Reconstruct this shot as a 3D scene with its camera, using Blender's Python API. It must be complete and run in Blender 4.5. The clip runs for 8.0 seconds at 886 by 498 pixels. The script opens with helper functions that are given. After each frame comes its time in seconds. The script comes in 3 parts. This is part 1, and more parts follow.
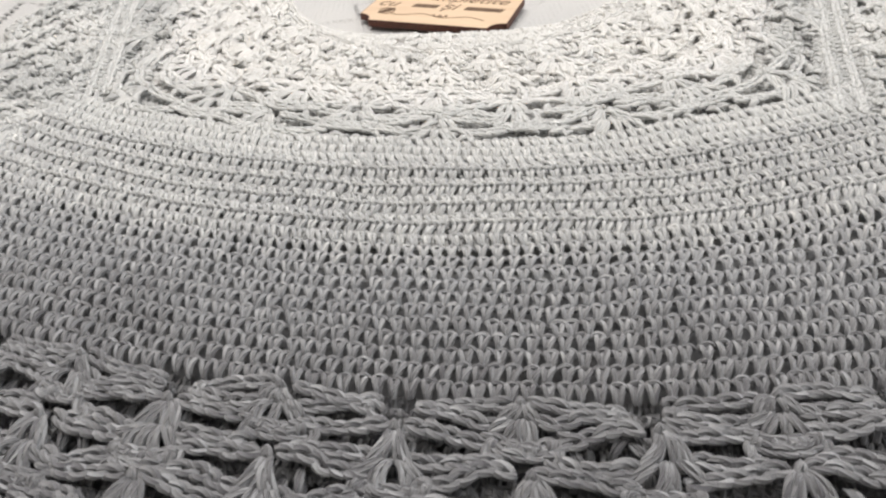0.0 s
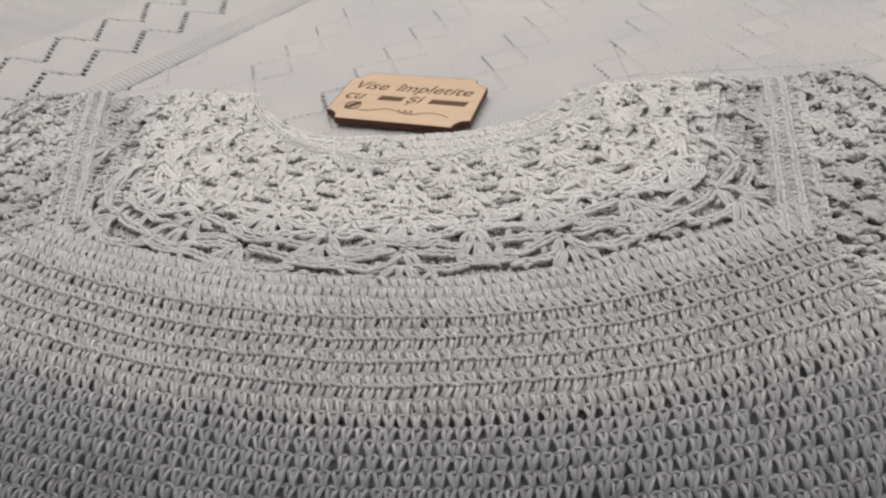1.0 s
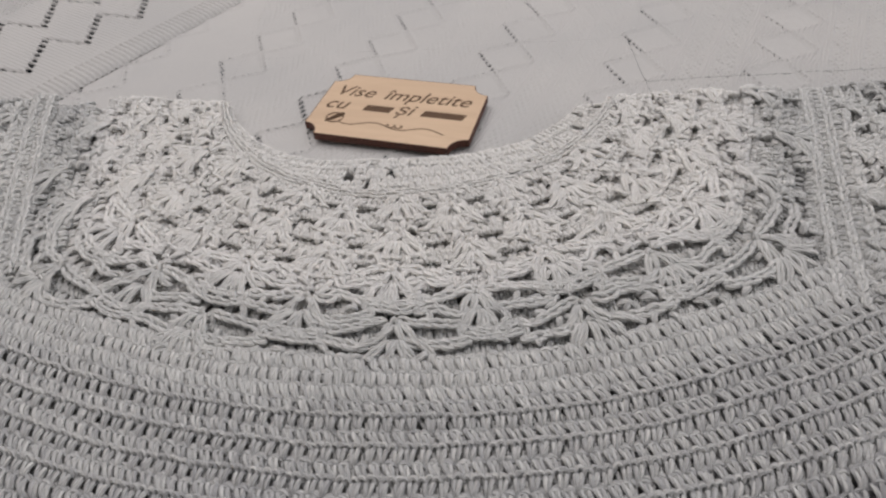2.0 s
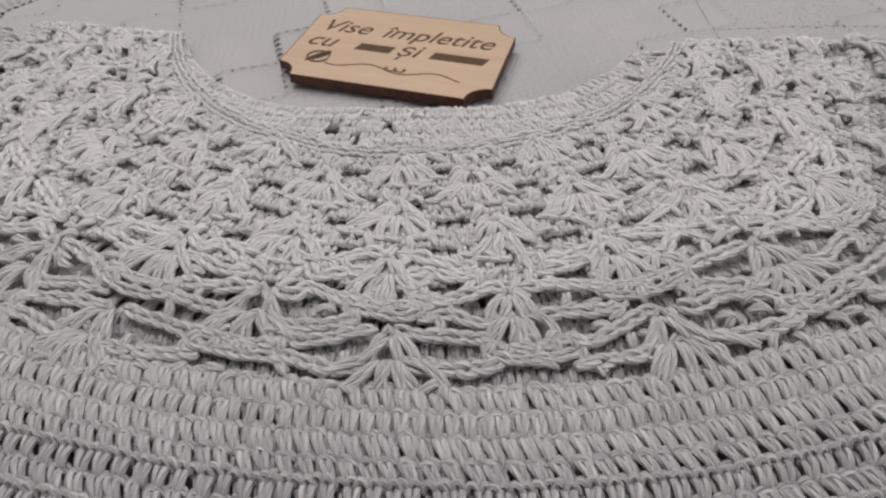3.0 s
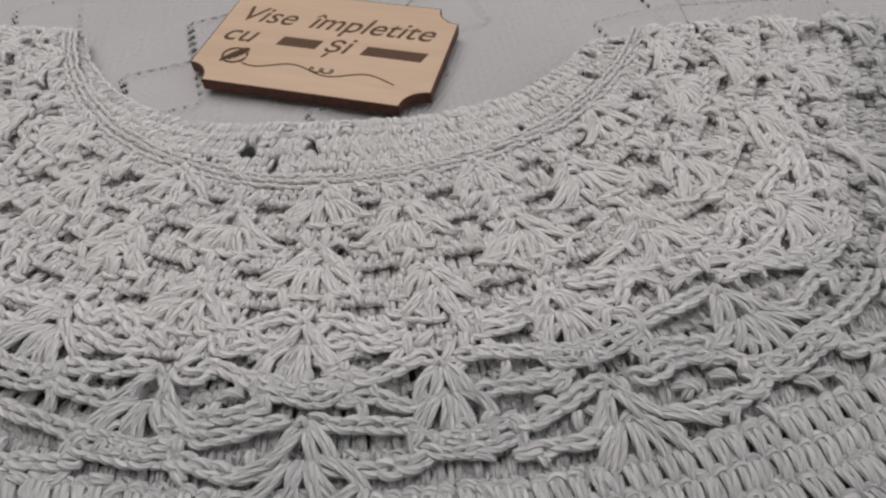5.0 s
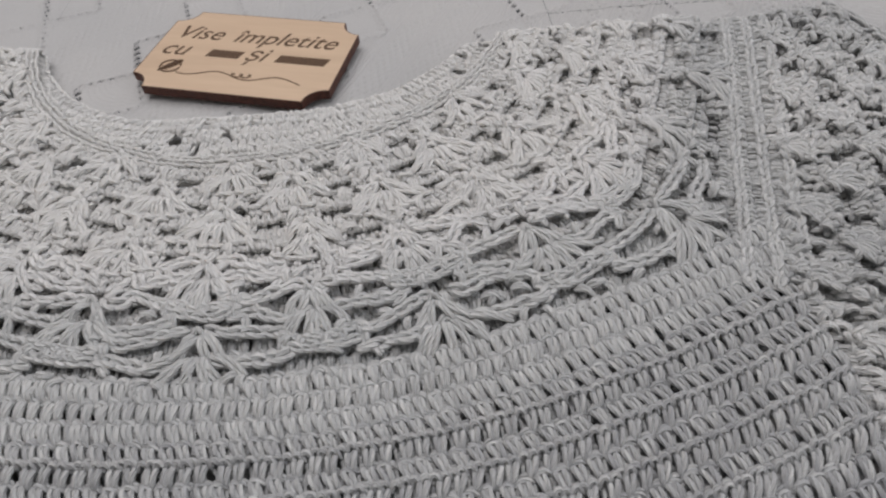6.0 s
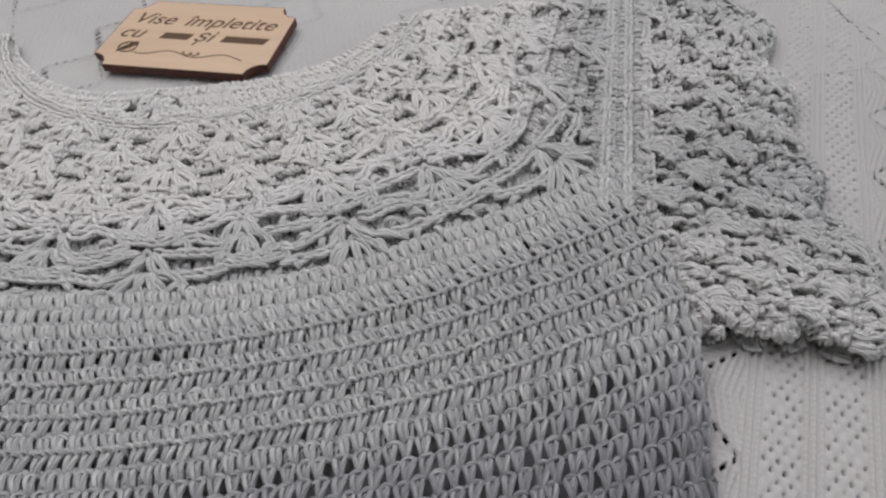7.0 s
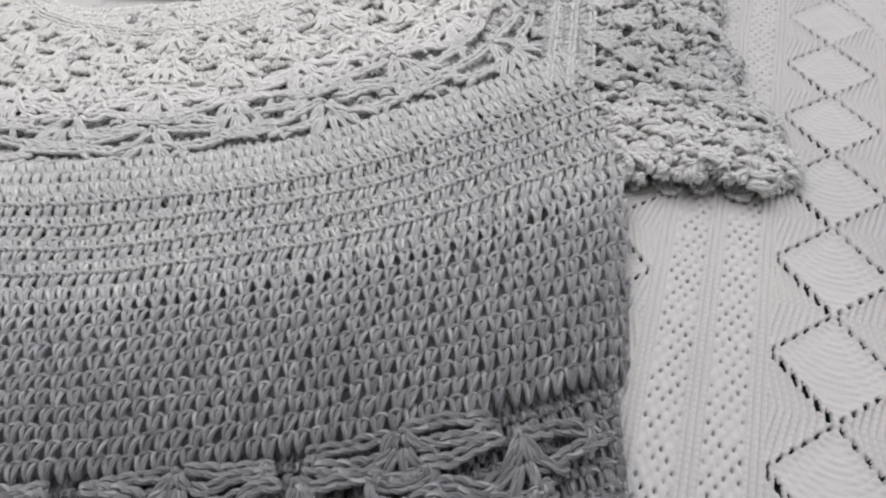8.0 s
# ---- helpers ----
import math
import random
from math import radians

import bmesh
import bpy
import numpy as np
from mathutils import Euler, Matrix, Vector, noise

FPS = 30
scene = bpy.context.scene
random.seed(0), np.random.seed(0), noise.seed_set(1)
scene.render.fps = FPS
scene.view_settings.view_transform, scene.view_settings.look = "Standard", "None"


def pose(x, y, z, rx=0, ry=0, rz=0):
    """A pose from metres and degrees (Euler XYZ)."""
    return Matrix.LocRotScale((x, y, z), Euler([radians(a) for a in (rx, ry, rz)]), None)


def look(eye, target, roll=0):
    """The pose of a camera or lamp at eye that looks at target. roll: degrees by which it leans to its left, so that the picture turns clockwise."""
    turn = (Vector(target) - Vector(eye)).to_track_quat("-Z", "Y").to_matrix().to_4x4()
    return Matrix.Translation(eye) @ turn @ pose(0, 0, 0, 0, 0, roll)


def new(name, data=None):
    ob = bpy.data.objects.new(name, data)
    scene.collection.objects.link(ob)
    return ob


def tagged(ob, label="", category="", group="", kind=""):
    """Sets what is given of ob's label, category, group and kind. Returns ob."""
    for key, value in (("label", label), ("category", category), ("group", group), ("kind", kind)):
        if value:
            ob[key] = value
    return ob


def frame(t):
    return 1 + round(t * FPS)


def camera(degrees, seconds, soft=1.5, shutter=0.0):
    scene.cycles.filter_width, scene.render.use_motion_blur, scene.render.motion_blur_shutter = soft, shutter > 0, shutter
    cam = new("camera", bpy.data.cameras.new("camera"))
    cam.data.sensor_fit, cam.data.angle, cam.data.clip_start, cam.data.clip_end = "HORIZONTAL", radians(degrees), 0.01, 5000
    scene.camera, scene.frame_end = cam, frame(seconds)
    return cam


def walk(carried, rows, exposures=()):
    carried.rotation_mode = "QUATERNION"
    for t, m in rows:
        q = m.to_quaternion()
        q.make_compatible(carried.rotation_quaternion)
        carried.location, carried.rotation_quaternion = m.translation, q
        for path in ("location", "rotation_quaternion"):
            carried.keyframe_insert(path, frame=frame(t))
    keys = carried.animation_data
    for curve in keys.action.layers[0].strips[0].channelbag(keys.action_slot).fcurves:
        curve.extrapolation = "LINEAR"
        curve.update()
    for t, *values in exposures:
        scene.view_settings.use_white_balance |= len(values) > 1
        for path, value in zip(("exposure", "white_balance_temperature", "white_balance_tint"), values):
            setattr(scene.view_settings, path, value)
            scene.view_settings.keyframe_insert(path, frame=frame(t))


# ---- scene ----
cam = camera(70.0, 8.0, soft=2.4)
# seconds; eye in metres; yaw, pitch, roll in degrees
PATH = [
    (0.0, 0.0381, 0.0088, 0.1553, 5.55, -39.92, -4.10),
    (0.5, 0.0451, 0.0254, 0.1843, 4.71, -39.64, -4.31),
    (1.0, 0.0493, 0.0439, 0.2101, 3.85, -40.61, -5.29),
    (1.5, 0.0457, 0.0737, 0.2230, 3.01, -42.02, -4.61),
    (1.7, 0.0485, 0.0887, 0.2220, 3.31, -43.31, -5.42),
    (2.8, 0.0315, 0.1580, 0.1713, 1.00, -46.32, -1.39),
    (3.0, 0.0338, 0.1675, 0.1553, 1.80, -46.07, -1.96),
    (3.5, 0.0255, 0.1898, 0.1283, 0.52, -46.31, -0.68),
    (4.0, 0.0224, 0.2105, 0.1165, -1.21, -47.91, 0.91),
    (4.5, 0.0325, 0.2199, 0.1355, -0.39, -52.27, -1.15),
    (5.8, 0.0836, 0.1679, 0.1805, -1.20, -50.31, -3.65),
    (6.0, 0.0923, 0.1571, 0.1828, -1.31, -50.15, -3.87),
    (6.5, 0.1086, 0.1335, 0.1929, -3.08, -49.97, -3.34),
    (7.0, 0.1179, 0.1038, 0.1974, -3.83, -49.84, -3.33),
    (7.5, 0.1235, 0.0698, 0.1980, -4.12, -50.27, -3.34),
    (8.0, 0.1234, 0.0385, 0.1955, -4.27, -51.35, -3.87),
]
# seconds, stops, white balance in kelvin, tint
EXPOSURE = [(0.0, 0.48, 6700, 11), (0.5, 0.15, 6700, 12), (1.5, -0.30, 6650, 14), (3.0, -0.50, 6550, 16), (4.0, -0.58, 6550, 16), (4.5, -0.65, 6550, 16),
            (6.0, -0.50, 6400, 14), (7.0, -0.42, 6350, 14), (8.0, 0.08, 6350, 14)]
walk(cam, [(t, pose(x, y, z, 0, 0, yaw) @ pose(0, 0, 0, 90 + pitch) @ pose(0, 0, 0, 0, 0, roll)) for t, x, y, z, yaw, pitch, roll in PATH],
     exposures=EXPOSURE)

# ---- light ----
world = bpy.data.worlds.new("world")
scene.world = world
world.use_nodes = True
world.node_tree.nodes["Background"].inputs[0].default_value = (0.9, 0.95, 1.0, 1)
world.node_tree.nodes["Background"].inputs[1].default_value = 0.3


def area(name, place, target, size, watts, colour):
    lamp = bpy.data.lights.new(name, "AREA")
    lamp.shape, lamp.size, lamp.energy, lamp.color = "DISK", size, watts, colour
    ob = new(name, lamp)
    ob.matrix_world = look(place, target)
    return ob


area("room_light", (-0.25, 0.95, 1.6), (0.0, 0.3, 0), 1.9, 31, (1.0, 0.975, 0.955))
# broad fill lamp added on the right to soften contrast; no window there
area("fill_light", (1.6, 0.2, 1.1), (0.0, 0.3, 0), 1.6, 11, (0.92, 0.96, 1.0))


# ---- materials ----
def material(name):
    m = bpy.data.materials.new(name)
    m.use_nodes = True
    nt = m.node_tree
    return m, nt, nt.nodes["Principled BSDF"]


def node(nt, kind, **values):
    n = nt.nodes.new(kind)
    for key, value in values.items():
        n.inputs[key.replace("_", " ")].default_value = value
    return n


def ramp(nt, stops):
    n = nt.nodes.new("ShaderNodeValToRGB")
    el = n.color_ramp.elements
    for i, (at, col) in enumerate(stops):
        e = el[i] if i < 2 else el.new(at)
        e.position, e.color = at, (*col, 1)
    return n


def maths(nt, op, a, b):
    n = nt.nodes.new("ShaderNodeMath")
    n.operation = op
    for i, v in enumerate((a, b)):
        if isinstance(v, (int, float)):
            n.inputs[i].default_value = v
        else:
            nt.links.new(v, n.inputs[i])
    return n.outputs[0]


def mixed(nt, kind, fac, a, b):
    n = nt.nodes.new("ShaderNodeMixRGB")
    n.blend_type = kind
    for i, v in enumerate((fac, a, b)):
        if isinstance(v, (int, float)):
            n.inputs[i].default_value = v
        elif isinstance(v, tuple):
            n.inputs[i].default_value = (*v, 1)
        else:
            nt.links.new(v, n.inputs[i])
    return n.outputs[0]


def yarn_material():
    """Gradient-dyed plied cotton yarn: the dye runs from cream white to slate grey along the rows."""
    m, nt, b = material("gradient_cotton_yarn")
    dye = nt.nodes.new("ShaderNodeAttribute")
    dye.attribute_name = "dye"
    colour = ramp(nt, DYE)
    where = nt.nodes.new("ShaderNodeTexCoord")
    slow = node(nt, "ShaderNodeTexNoise", Scale=22.0, Detail=2.0)
    nt.links.new(where.outputs["Object"], slow.inputs["Vector"])
    tint = ramp(nt, [(0.3, (0.96, 0.98, 1.02)), (0.7, (1.03, 1.01, 0.98)), (0.5, (0.99, 1.0, 0.99))])
    nt.links.new(slow.outputs["Fac"], tint.inputs[0])
    c = mixed(nt, "MULTIPLY", 0.08, colour.outputs[0], tint.outputs[0])
    uv = nt.nodes.new("ShaderNodeUVMap")
    xyz = nt.nodes.new("ShaderNodeSeparateXYZ")
    nt.links.new(uv.outputs[0], xyz.inputs[0])
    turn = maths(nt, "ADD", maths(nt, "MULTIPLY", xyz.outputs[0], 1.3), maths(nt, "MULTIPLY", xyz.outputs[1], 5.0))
    ply = maths(nt, "ABSOLUTE", maths(nt, "SINE", maths(nt, "MULTIPLY", turn, math.pi), 0.0), 0.0)
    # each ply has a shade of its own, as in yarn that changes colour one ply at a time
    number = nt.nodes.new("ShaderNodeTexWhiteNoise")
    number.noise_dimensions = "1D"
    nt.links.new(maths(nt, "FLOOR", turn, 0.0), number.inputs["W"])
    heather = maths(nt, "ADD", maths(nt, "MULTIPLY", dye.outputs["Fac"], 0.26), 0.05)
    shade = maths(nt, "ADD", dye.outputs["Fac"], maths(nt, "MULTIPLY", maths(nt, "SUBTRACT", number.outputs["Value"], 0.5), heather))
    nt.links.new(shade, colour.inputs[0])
    fine = node(nt, "ShaderNodeTexNoise", Scale=1800.0, Detail=3.0, Roughness=0.7)
    nt.links.new(where.outputs["Object"], fine.inputs["Vector"])
    height = maths(nt, "ADD", ply, maths(nt, "MULTIPLY", fine.outputs["Fac"], 0.9))
    bump = node(nt, "ShaderNodeBump", Strength=0.9, Distance=0.00042)
    nt.links.new(height, bump.inputs["Height"])
    nt.links.new(bump.outputs[0], b.inputs["Normal"])
    fleck = ramp(nt, [(0.25, (0.90, 0.90, 0.91)), (0.75, (1.08, 1.08, 1.08))])
    nt.links.new(fine.outputs["Fac"], fleck.inputs[0])
    c = mixed(nt, "MULTIPLY", 0.8, c, fleck.outputs[0])
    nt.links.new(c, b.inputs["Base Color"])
    b.inputs["Roughness"].default_value = 0.85
    b.inputs["Sheen Weight"].default_value = 0.15
    b.inputs["Subsurface Weight"].default_value = 0.4
    b.inputs["Subsurface Radius"].default_value = (1.0, 0.95, 0.9)
    b.inputs["Subsurface Scale"].default_value = 0.0012
    b.inputs["Specular IOR Level"].default_value = 0.25
    return m


DYE = [(0.0, (0.86, 0.85, 0.815)), (1.0, (0.13, 0.13, 0.14)), (0.22, (0.81, 0.805, 0.785)), (0.36, (0.66, 0.667, 0.652)),
       (0.45, (0.57, 0.578, 0.57)), (0.6, (0.40, 0.406, 0.415)), (0.75, (0.305, 0.312, 0.325)), (0.88, (0.21, 0.212, 0.22))]


def knit_material():
    m, nt, b = material("white_knitted_cotton")
    where = nt.nodes.new("ShaderNodeTexCoord")
    slow = node(nt, "ShaderNodeTexNoise", Scale=9.0, Detail=3.0)
    fine = node(nt, "ShaderNodeTexNoise", Scale=1500.0, Detail=3.0, Roughness=0.7)
    for n in (slow, fine):
        nt.links.new(where.outputs["Object"], n.inputs["Vector"])
    tone = ramp(nt, [(0.3, (0.485, 0.485, 0.483)), (0.7, (0.545, 0.538, 0.528))])
    nt.links.new(slow.outputs["Fac"], tone.inputs[0])
    fleck = ramp(nt, [(0.25, (0.88, 0.88, 0.88)), (0.75, (1.08, 1.08, 1.08))])
    nt.links.new(fine.outputs["Fac"], fleck.inputs[0])
    nt.links.new(mixed(nt, "MULTIPLY", 0.8, tone.outputs[0], fleck.outputs[0]), b.inputs["Base Color"])
    bump = node(nt, "ShaderNodeBump", Strength=0.6, Distance=0.0004)
    nt.links.new(fine.outputs["Fac"], bump.inputs["Height"])
    nt.links.new(bump.outputs[0], b.inputs["Normal"])
    b.inputs["Roughness"].default_value = 0.9
    b.inputs["Specular IOR Level"].default_value = 0.2
    return m


def plain_material(name, dark, light, scale, rough, stretch=(1, 1, 1), bump=0.1):
    m, nt, b = material(name)
    where = nt.nodes.new("ShaderNodeTexCoord")
    mp = nt.nodes.new("ShaderNodeMapping")
    mp.inputs["Scale"].default_value = stretch
    n = node(nt, "ShaderNodeTexNoise", Scale=scale, Detail=6.0, Roughness=0.6)
    nt.links.new(where.outputs["Object"], mp.inputs[0])
    nt.links.new(mp.outputs[0], n.inputs["Vector"])
    r = ramp(nt, [(0.3, dark), (0.7, light)])
    nt.links.new(n.outputs["Fac"], r.inputs[0])
    nt.links.new(r.outputs[0], b.inputs["Base Color"])
    bp = node(nt, "ShaderNodeBump", Strength=bump, Distance=0.0005)
    nt.links.new(n.outputs["Fac"], bp.inputs["Height"])
    nt.links.new(bp.outputs[0], b.inputs["Normal"])
    b.inputs["Roughness"].default_value = rough
    return m


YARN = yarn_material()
KNIT = knit_material()
WOOD = plain_material("pale_plywood", (0.56, 0.40, 0.27), (0.65, 0.48, 0.33), 60.0, 0.55, (0.25, 2.2, 1.0), 0.08)
BURNT = plain_material("laser_burnt_wood", (0.045, 0.014, 0.008), (0.13, 0.040, 0.022), 400.0, 0.6)
INK = plain_material("engraved_brown", (0.06, 0.03, 0.012), (0.12, 0.06, 0.025), 900.0, 0.7)
SHEET = plain_material("dark_teal_sheet", (0.020, 0.042, 0.052), (0.040, 0.070, 0.085), 120.0, 0.9)
PLASTER = plain_material("wall_plaster", (0.76, 0.75, 0.73), (0.80, 0.79, 0.77), 6.0, 0.9)


# ---- helpers for meshes ----
def part(name, me, mat, parent=None, label=""):
    ob = new(name, me)
    if mat and not me.materials:
        me.materials.append(mat)
    if parent:
        ob.parent = parent
    return tagged(ob, label)


def slab(name, x0, x1, y0, y1, z0, z1, mat, label):
    bm = bmesh.new()
    bmesh.ops.create_cube(bm, size=1, matrix=Matrix.LocRotScale(((x0 + x1) / 2, (y0 + y1) / 2, (z0 + z1) / 2), None, (x1 - x0, y1 - y0, z1 - z0)))
    me = bpy.data.meshes.new(name)
    bm.to_mesh(me)
    return tagged(part(name, me, mat), label, name.split("_")[0], kind="structure")


def grid_mesh(name, pts, quads, smooth=True, uv=None, dye=None):
    me = bpy.data.meshes.new(name)
    me.vertices.add(len(pts))
    me.vertices.foreach_set("co", np.ascontiguousarray(pts, dtype=np.float32).ravel())
    me.loops.add(len(quads) * 4)
    me.loops.foreach_set("vertex_index", np.ascontiguousarray(quads, dtype=np.int32).ravel())
    me.polygons.add(len(quads))
    me.polygons.foreach_set("loop_start", np.arange(0, len(quads) * 4, 4, dtype=np.int32))
    if uv is not None:
        me.uv_layers.new(name="UVMap").data.foreach_set("uv", np.ascontiguousarray(uv, dtype=np.float32).ravel())
    if dye is not None:
        me.attributes.new("dye", "FLOAT", "POINT").data.foreach_set("value", np.ascontiguousarray(dye, dtype=np.float32).ravel())
    me.update(calc_edges=True)
    me.validate()
    if smooth:
        me.polygons.foreach_set("use_smooth", np.ones(len(me.polygons), dtype=bool))
    return me


RNG = np.random.default_rng(7)


class Yarn:
    """Collects lengths of yarn, given as rows of points, and sweeps them into one mesh."""

    def __init__(self):
        self.pts, self.quads, self.uv, self.dye, self.count = [], [], [], [], 0

    def add(self, lines, radius, dye, sides=6, taper=0.35):
        lines = np.atleast_3d(np.asarray(lines, float))
        if lines.shape[-1] != 3 or lines.ndim != 3:
            lines = lines.reshape(1, -1, 3)
        m, n, _ = lines.shape
        along = np.gradient(lines, axis=1)
        along /= np.linalg.norm(along, axis=2, keepdims=True) + 1e-12
        side = np.cross(along, np.array([0.03, 0.02, 1.0]))
        side /= np.linalg.norm(side, axis=2, keepdims=True) + 1e-12
        up = np.cross(side, along)
        r = np.full((m, n), radius) * (1 + 0.07 * RNG.standard_normal((m, 1)))
        r[:, 0] *= taper
        r[:, -1] *= taper
        ang = np.arange(sides) / sides * 2 * np.pi
        ring = side[:, :, None] * np.cos(ang)[:, None] + up[:, :, None] * np.sin(ang)[:, None]
        p = lines[:, :, None] + ring * r[:, :, None, None]
        ids = self.count + np.arange(m * n * sides).reshape(m, n, sides)
        nxt = np.roll(ids, -1, axis=2)
        q = np.stack([ids[:, :-1], nxt[:, :-1], nxt[:, 1:], ids[:, 1:]], -1)
        far = np.concatenate([np.zeros((m, 1)), np.cumsum(np.linalg.norm(np.diff(lines, axis=1), axis=2), axis=1)], 1) / 0.0056
        far = far + 7 * RNG.random((m, 1))
        v = np.arange(sides) / sides
        uv = np.empty((m, n - 1, sides, 4, 2))
        for c, (dn, dv) in enumerate(((0, 0), (0, 1), (1, 1), (1, 0))):
            uv[..., c, 0] = far[:, dn:n - 1 + dn, None]
            uv[..., c, 1] = v + dv / sides
        d = np.broadcast_to(np.asarray(dye, float).reshape(m, -1) if np.ndim(dye) else np.full((m, 1), dye), (m, n))
        self.pts.append(p.reshape(-1, 3))
        self.quads.append(q.reshape(-1, 4))
        self.uv.append(uv.reshape(-1, 2))
        self.dye.append(np.repeat(d.reshape(-1), sides))
        self.count += m * n * sides

    def mesh(self, name):
        return grid_mesh(name, np.concatenate(self.pts), np.concatenate(self.quads), True, np.concatenate(self.uv), np.concatenate(self.dye))


def smooth_line(points, n):
    """A smooth line of n points through a few knots (rows of x, y, h)."""
    points = np.asarray(points, float)
    k = len(points)
    t = np.linspace(0, k - 1, n)
    i = np.clip(t.astype(int), 0, k - 2)
    u = (t - i)[:, None]
    a, b, c, d = points[np.clip(i - 1, 0, k - 1)], points[i], points[i + 1], points[np.clip(i + 2, 0, k - 1)]
    return 0.5 * (2 * b + (c - a) * u + (2 * a - 5 * b + 4 * c - d) * u ** 2 + (3 * b - a - 3 * c + d) * u ** 3)


# ---- the lie of the cloth ----
CX, CY, PITCH = 0.0135, 0.485, radians(21.5)


def wave(x, y, size, seed=0.0):
    """Slow unevenness between -1 and 1."""
    return (np.sin(x / size * 6.3 + 1.3 + seed) * np.cos(y / size * 5.1 + 0.4 * seed) + np.sin((x + y) / size * 3.7 + 2.1 * seed)) / 2


def neck_r(th):
    return 0.1275 + 0.007 * np.sin(th) - 0.004 * np.abs(np.sin(th)) ** 3


def outer_r(th):
    s, c = np.sin(np.abs(th)), np.cos(th)
    bottom = 0.234 + np.where(th > 0, 0.05, 0.036) * th ** 2
    side = np.where(th > 0, 0.2484 / (s + 0.365 * c), 0.2198 / (s + 0.207 * c))
    return -np.log(np.exp(-bottom * 150) + np.exp(-np.clip(side, 0, 0.6) * 150)) / 150 + 0.0035


def yoke_at(k, f):
    th = np.asarray(k, float) * PITCH
    r = neck_r(th) + f * (outer_r(th) - neck_r(th))
    return CX + r * np.sin(th), CY - r * np.cos(th)


def row_top(x):
    return 0.2505 + np.where(x > 0.035, 1.45, 1.25) * (x - 0.035) ** 2


def row_hem(x):
    return 0.1155 + 0.75 * (x - 0.06) ** 2


def side_right(y):
    return np.interp(y, [0.03, 0.09, 0.131, 0.149, 0.185, 0.215, 0.245, 0.28], [0.166, 0.177, 0.187, 0.194, 0.206, 0.216, 0.218, 0.212])


def body_at(s, v):
    """s from 0 to 1 across the front, v from 0 at the yoke to 1 at the hem lace."""
    s, v = np.asarray(s, float), np.asarray(v, float)
    right = side_right(0.282 * (1 - v) + 0.130 * v)
    left = -0.215 + 0.03 * v
    x = left + (right - left) * s
    return x, row_top(x) * (1 - v) + row_hem(x) * v


def shoulder(x):
    return np.where(x < 0.02, 0.436 - 0.17 * x, 0.431)


def drape(x, y, h, base=0.0095):
    """Lays flat cloth on the bed: slow swells, sides that roll down, shoulders that fold under."""
    z = base + 0.0012 * wave(x, y, 0.11) + 0.0006 * wave(x, y, 0.04, 2.0) + h
    z = z - 0.007 * np.exp(-np.clip(side_right(y) - x, -0.002, 1) / 0.004) * (y < 0.275) * (0.009 < base < 0.0104)
    over = np.clip(y - shoulder(x), 0, None)
    fold = np.minimum(over / 0.007, 2.2)
    y = np.where(over > 0, shoulder(x) + 0.007 * np.sin(fold), y)
    z = np.where(over > 0, np.maximum(z - 0.0065 * (1 - np.cos(fold)), 0.002 + h), z)
    return np.stack(np.broadcast_arrays(x, y, np.maximum(z, 0.0012)), -1)


def place_lines(at, lines, base=0.0095):
    """Lines of (a, b, h) in a piece's own coordinates, laid out by at(a, b) and draped."""
    lines = np.asarray(lines, float)
    x, y, *sink = at(lines[..., 0], lines[..., 1])
    return drape(x, y, lines[..., 2] + (sink[0] if sink else 0.0), base)


def tone(dye, line):
    """The dye at each point of a line in a piece's own coordinates, or one dye for all of it."""
    return dye(line[..., 0], line[..., 1]) if callable(dye) else np.full(line.shape[:-1], float(dye))


def rope(yarn, at, knots, dye, base=0.0095, radius=0.00100, step=0.0013, link=0.0052, wide=0.00135):
    """A crocheted chain: a braid of slanting links."""
    flat = smooth_line(knots, 40)
    mid, shade = place_lines(at, flat, base), tone(dye, flat)
    far = np.concatenate([[0], np.cumsum(np.linalg.norm(np.diff(mid, axis=0), axis=1))])
    n = max(6, int(far[-1] / step))
    t = np.linspace(0, far[-1], n)
    shade = np.interp(t, far, shade)
    mid = np.stack([np.interp(t, far, mid[:, i]) for i in range(3)], 1)
    along = np.gradient(mid, axis=0)
    along /= np.linalg.norm(along, axis=1, keepdims=True) + 1e-12
    side = np.cross(along, (0, 0, 1.0))
    links = max(2, int(far[-1] / (link * 0.72)))
    u = np.linspace(0, 1, 7)
    for sign in (-1, 1):
        start = (np.arange(links) + (0.25 if sign > 0 else 0.0))[:, None] / links * far[-1] * 0.97
        at_t = np.clip(start + u * link * 1.35 - link * 0.2, 0, far[-1])
        p = np.stack([np.interp(at_t, t, mid[:, c]) for c in range(3)], -1)
        sd = np.stack([np.interp(at_t, t, side[:, c]) for c in range(3)], -1)
        out = sign * wide * np.sin(np.pi * (u * 0.95 + 0.03)) * (1 + 0.18 * RNG.standard_normal((links, 1)))
        p = p + sd * out[..., None]
        p[..., 2] += 0.0011 * np.sin(np.pi * (u * 0.8 + 0.15)) - 0.0004 + 0.0003 * RNG.standard_normal((links, 1))
        yarn.add(p, radius, np.interp(at_t, t, shade) + 0.012 * RNG.standard_normal((links, 1)), 6)


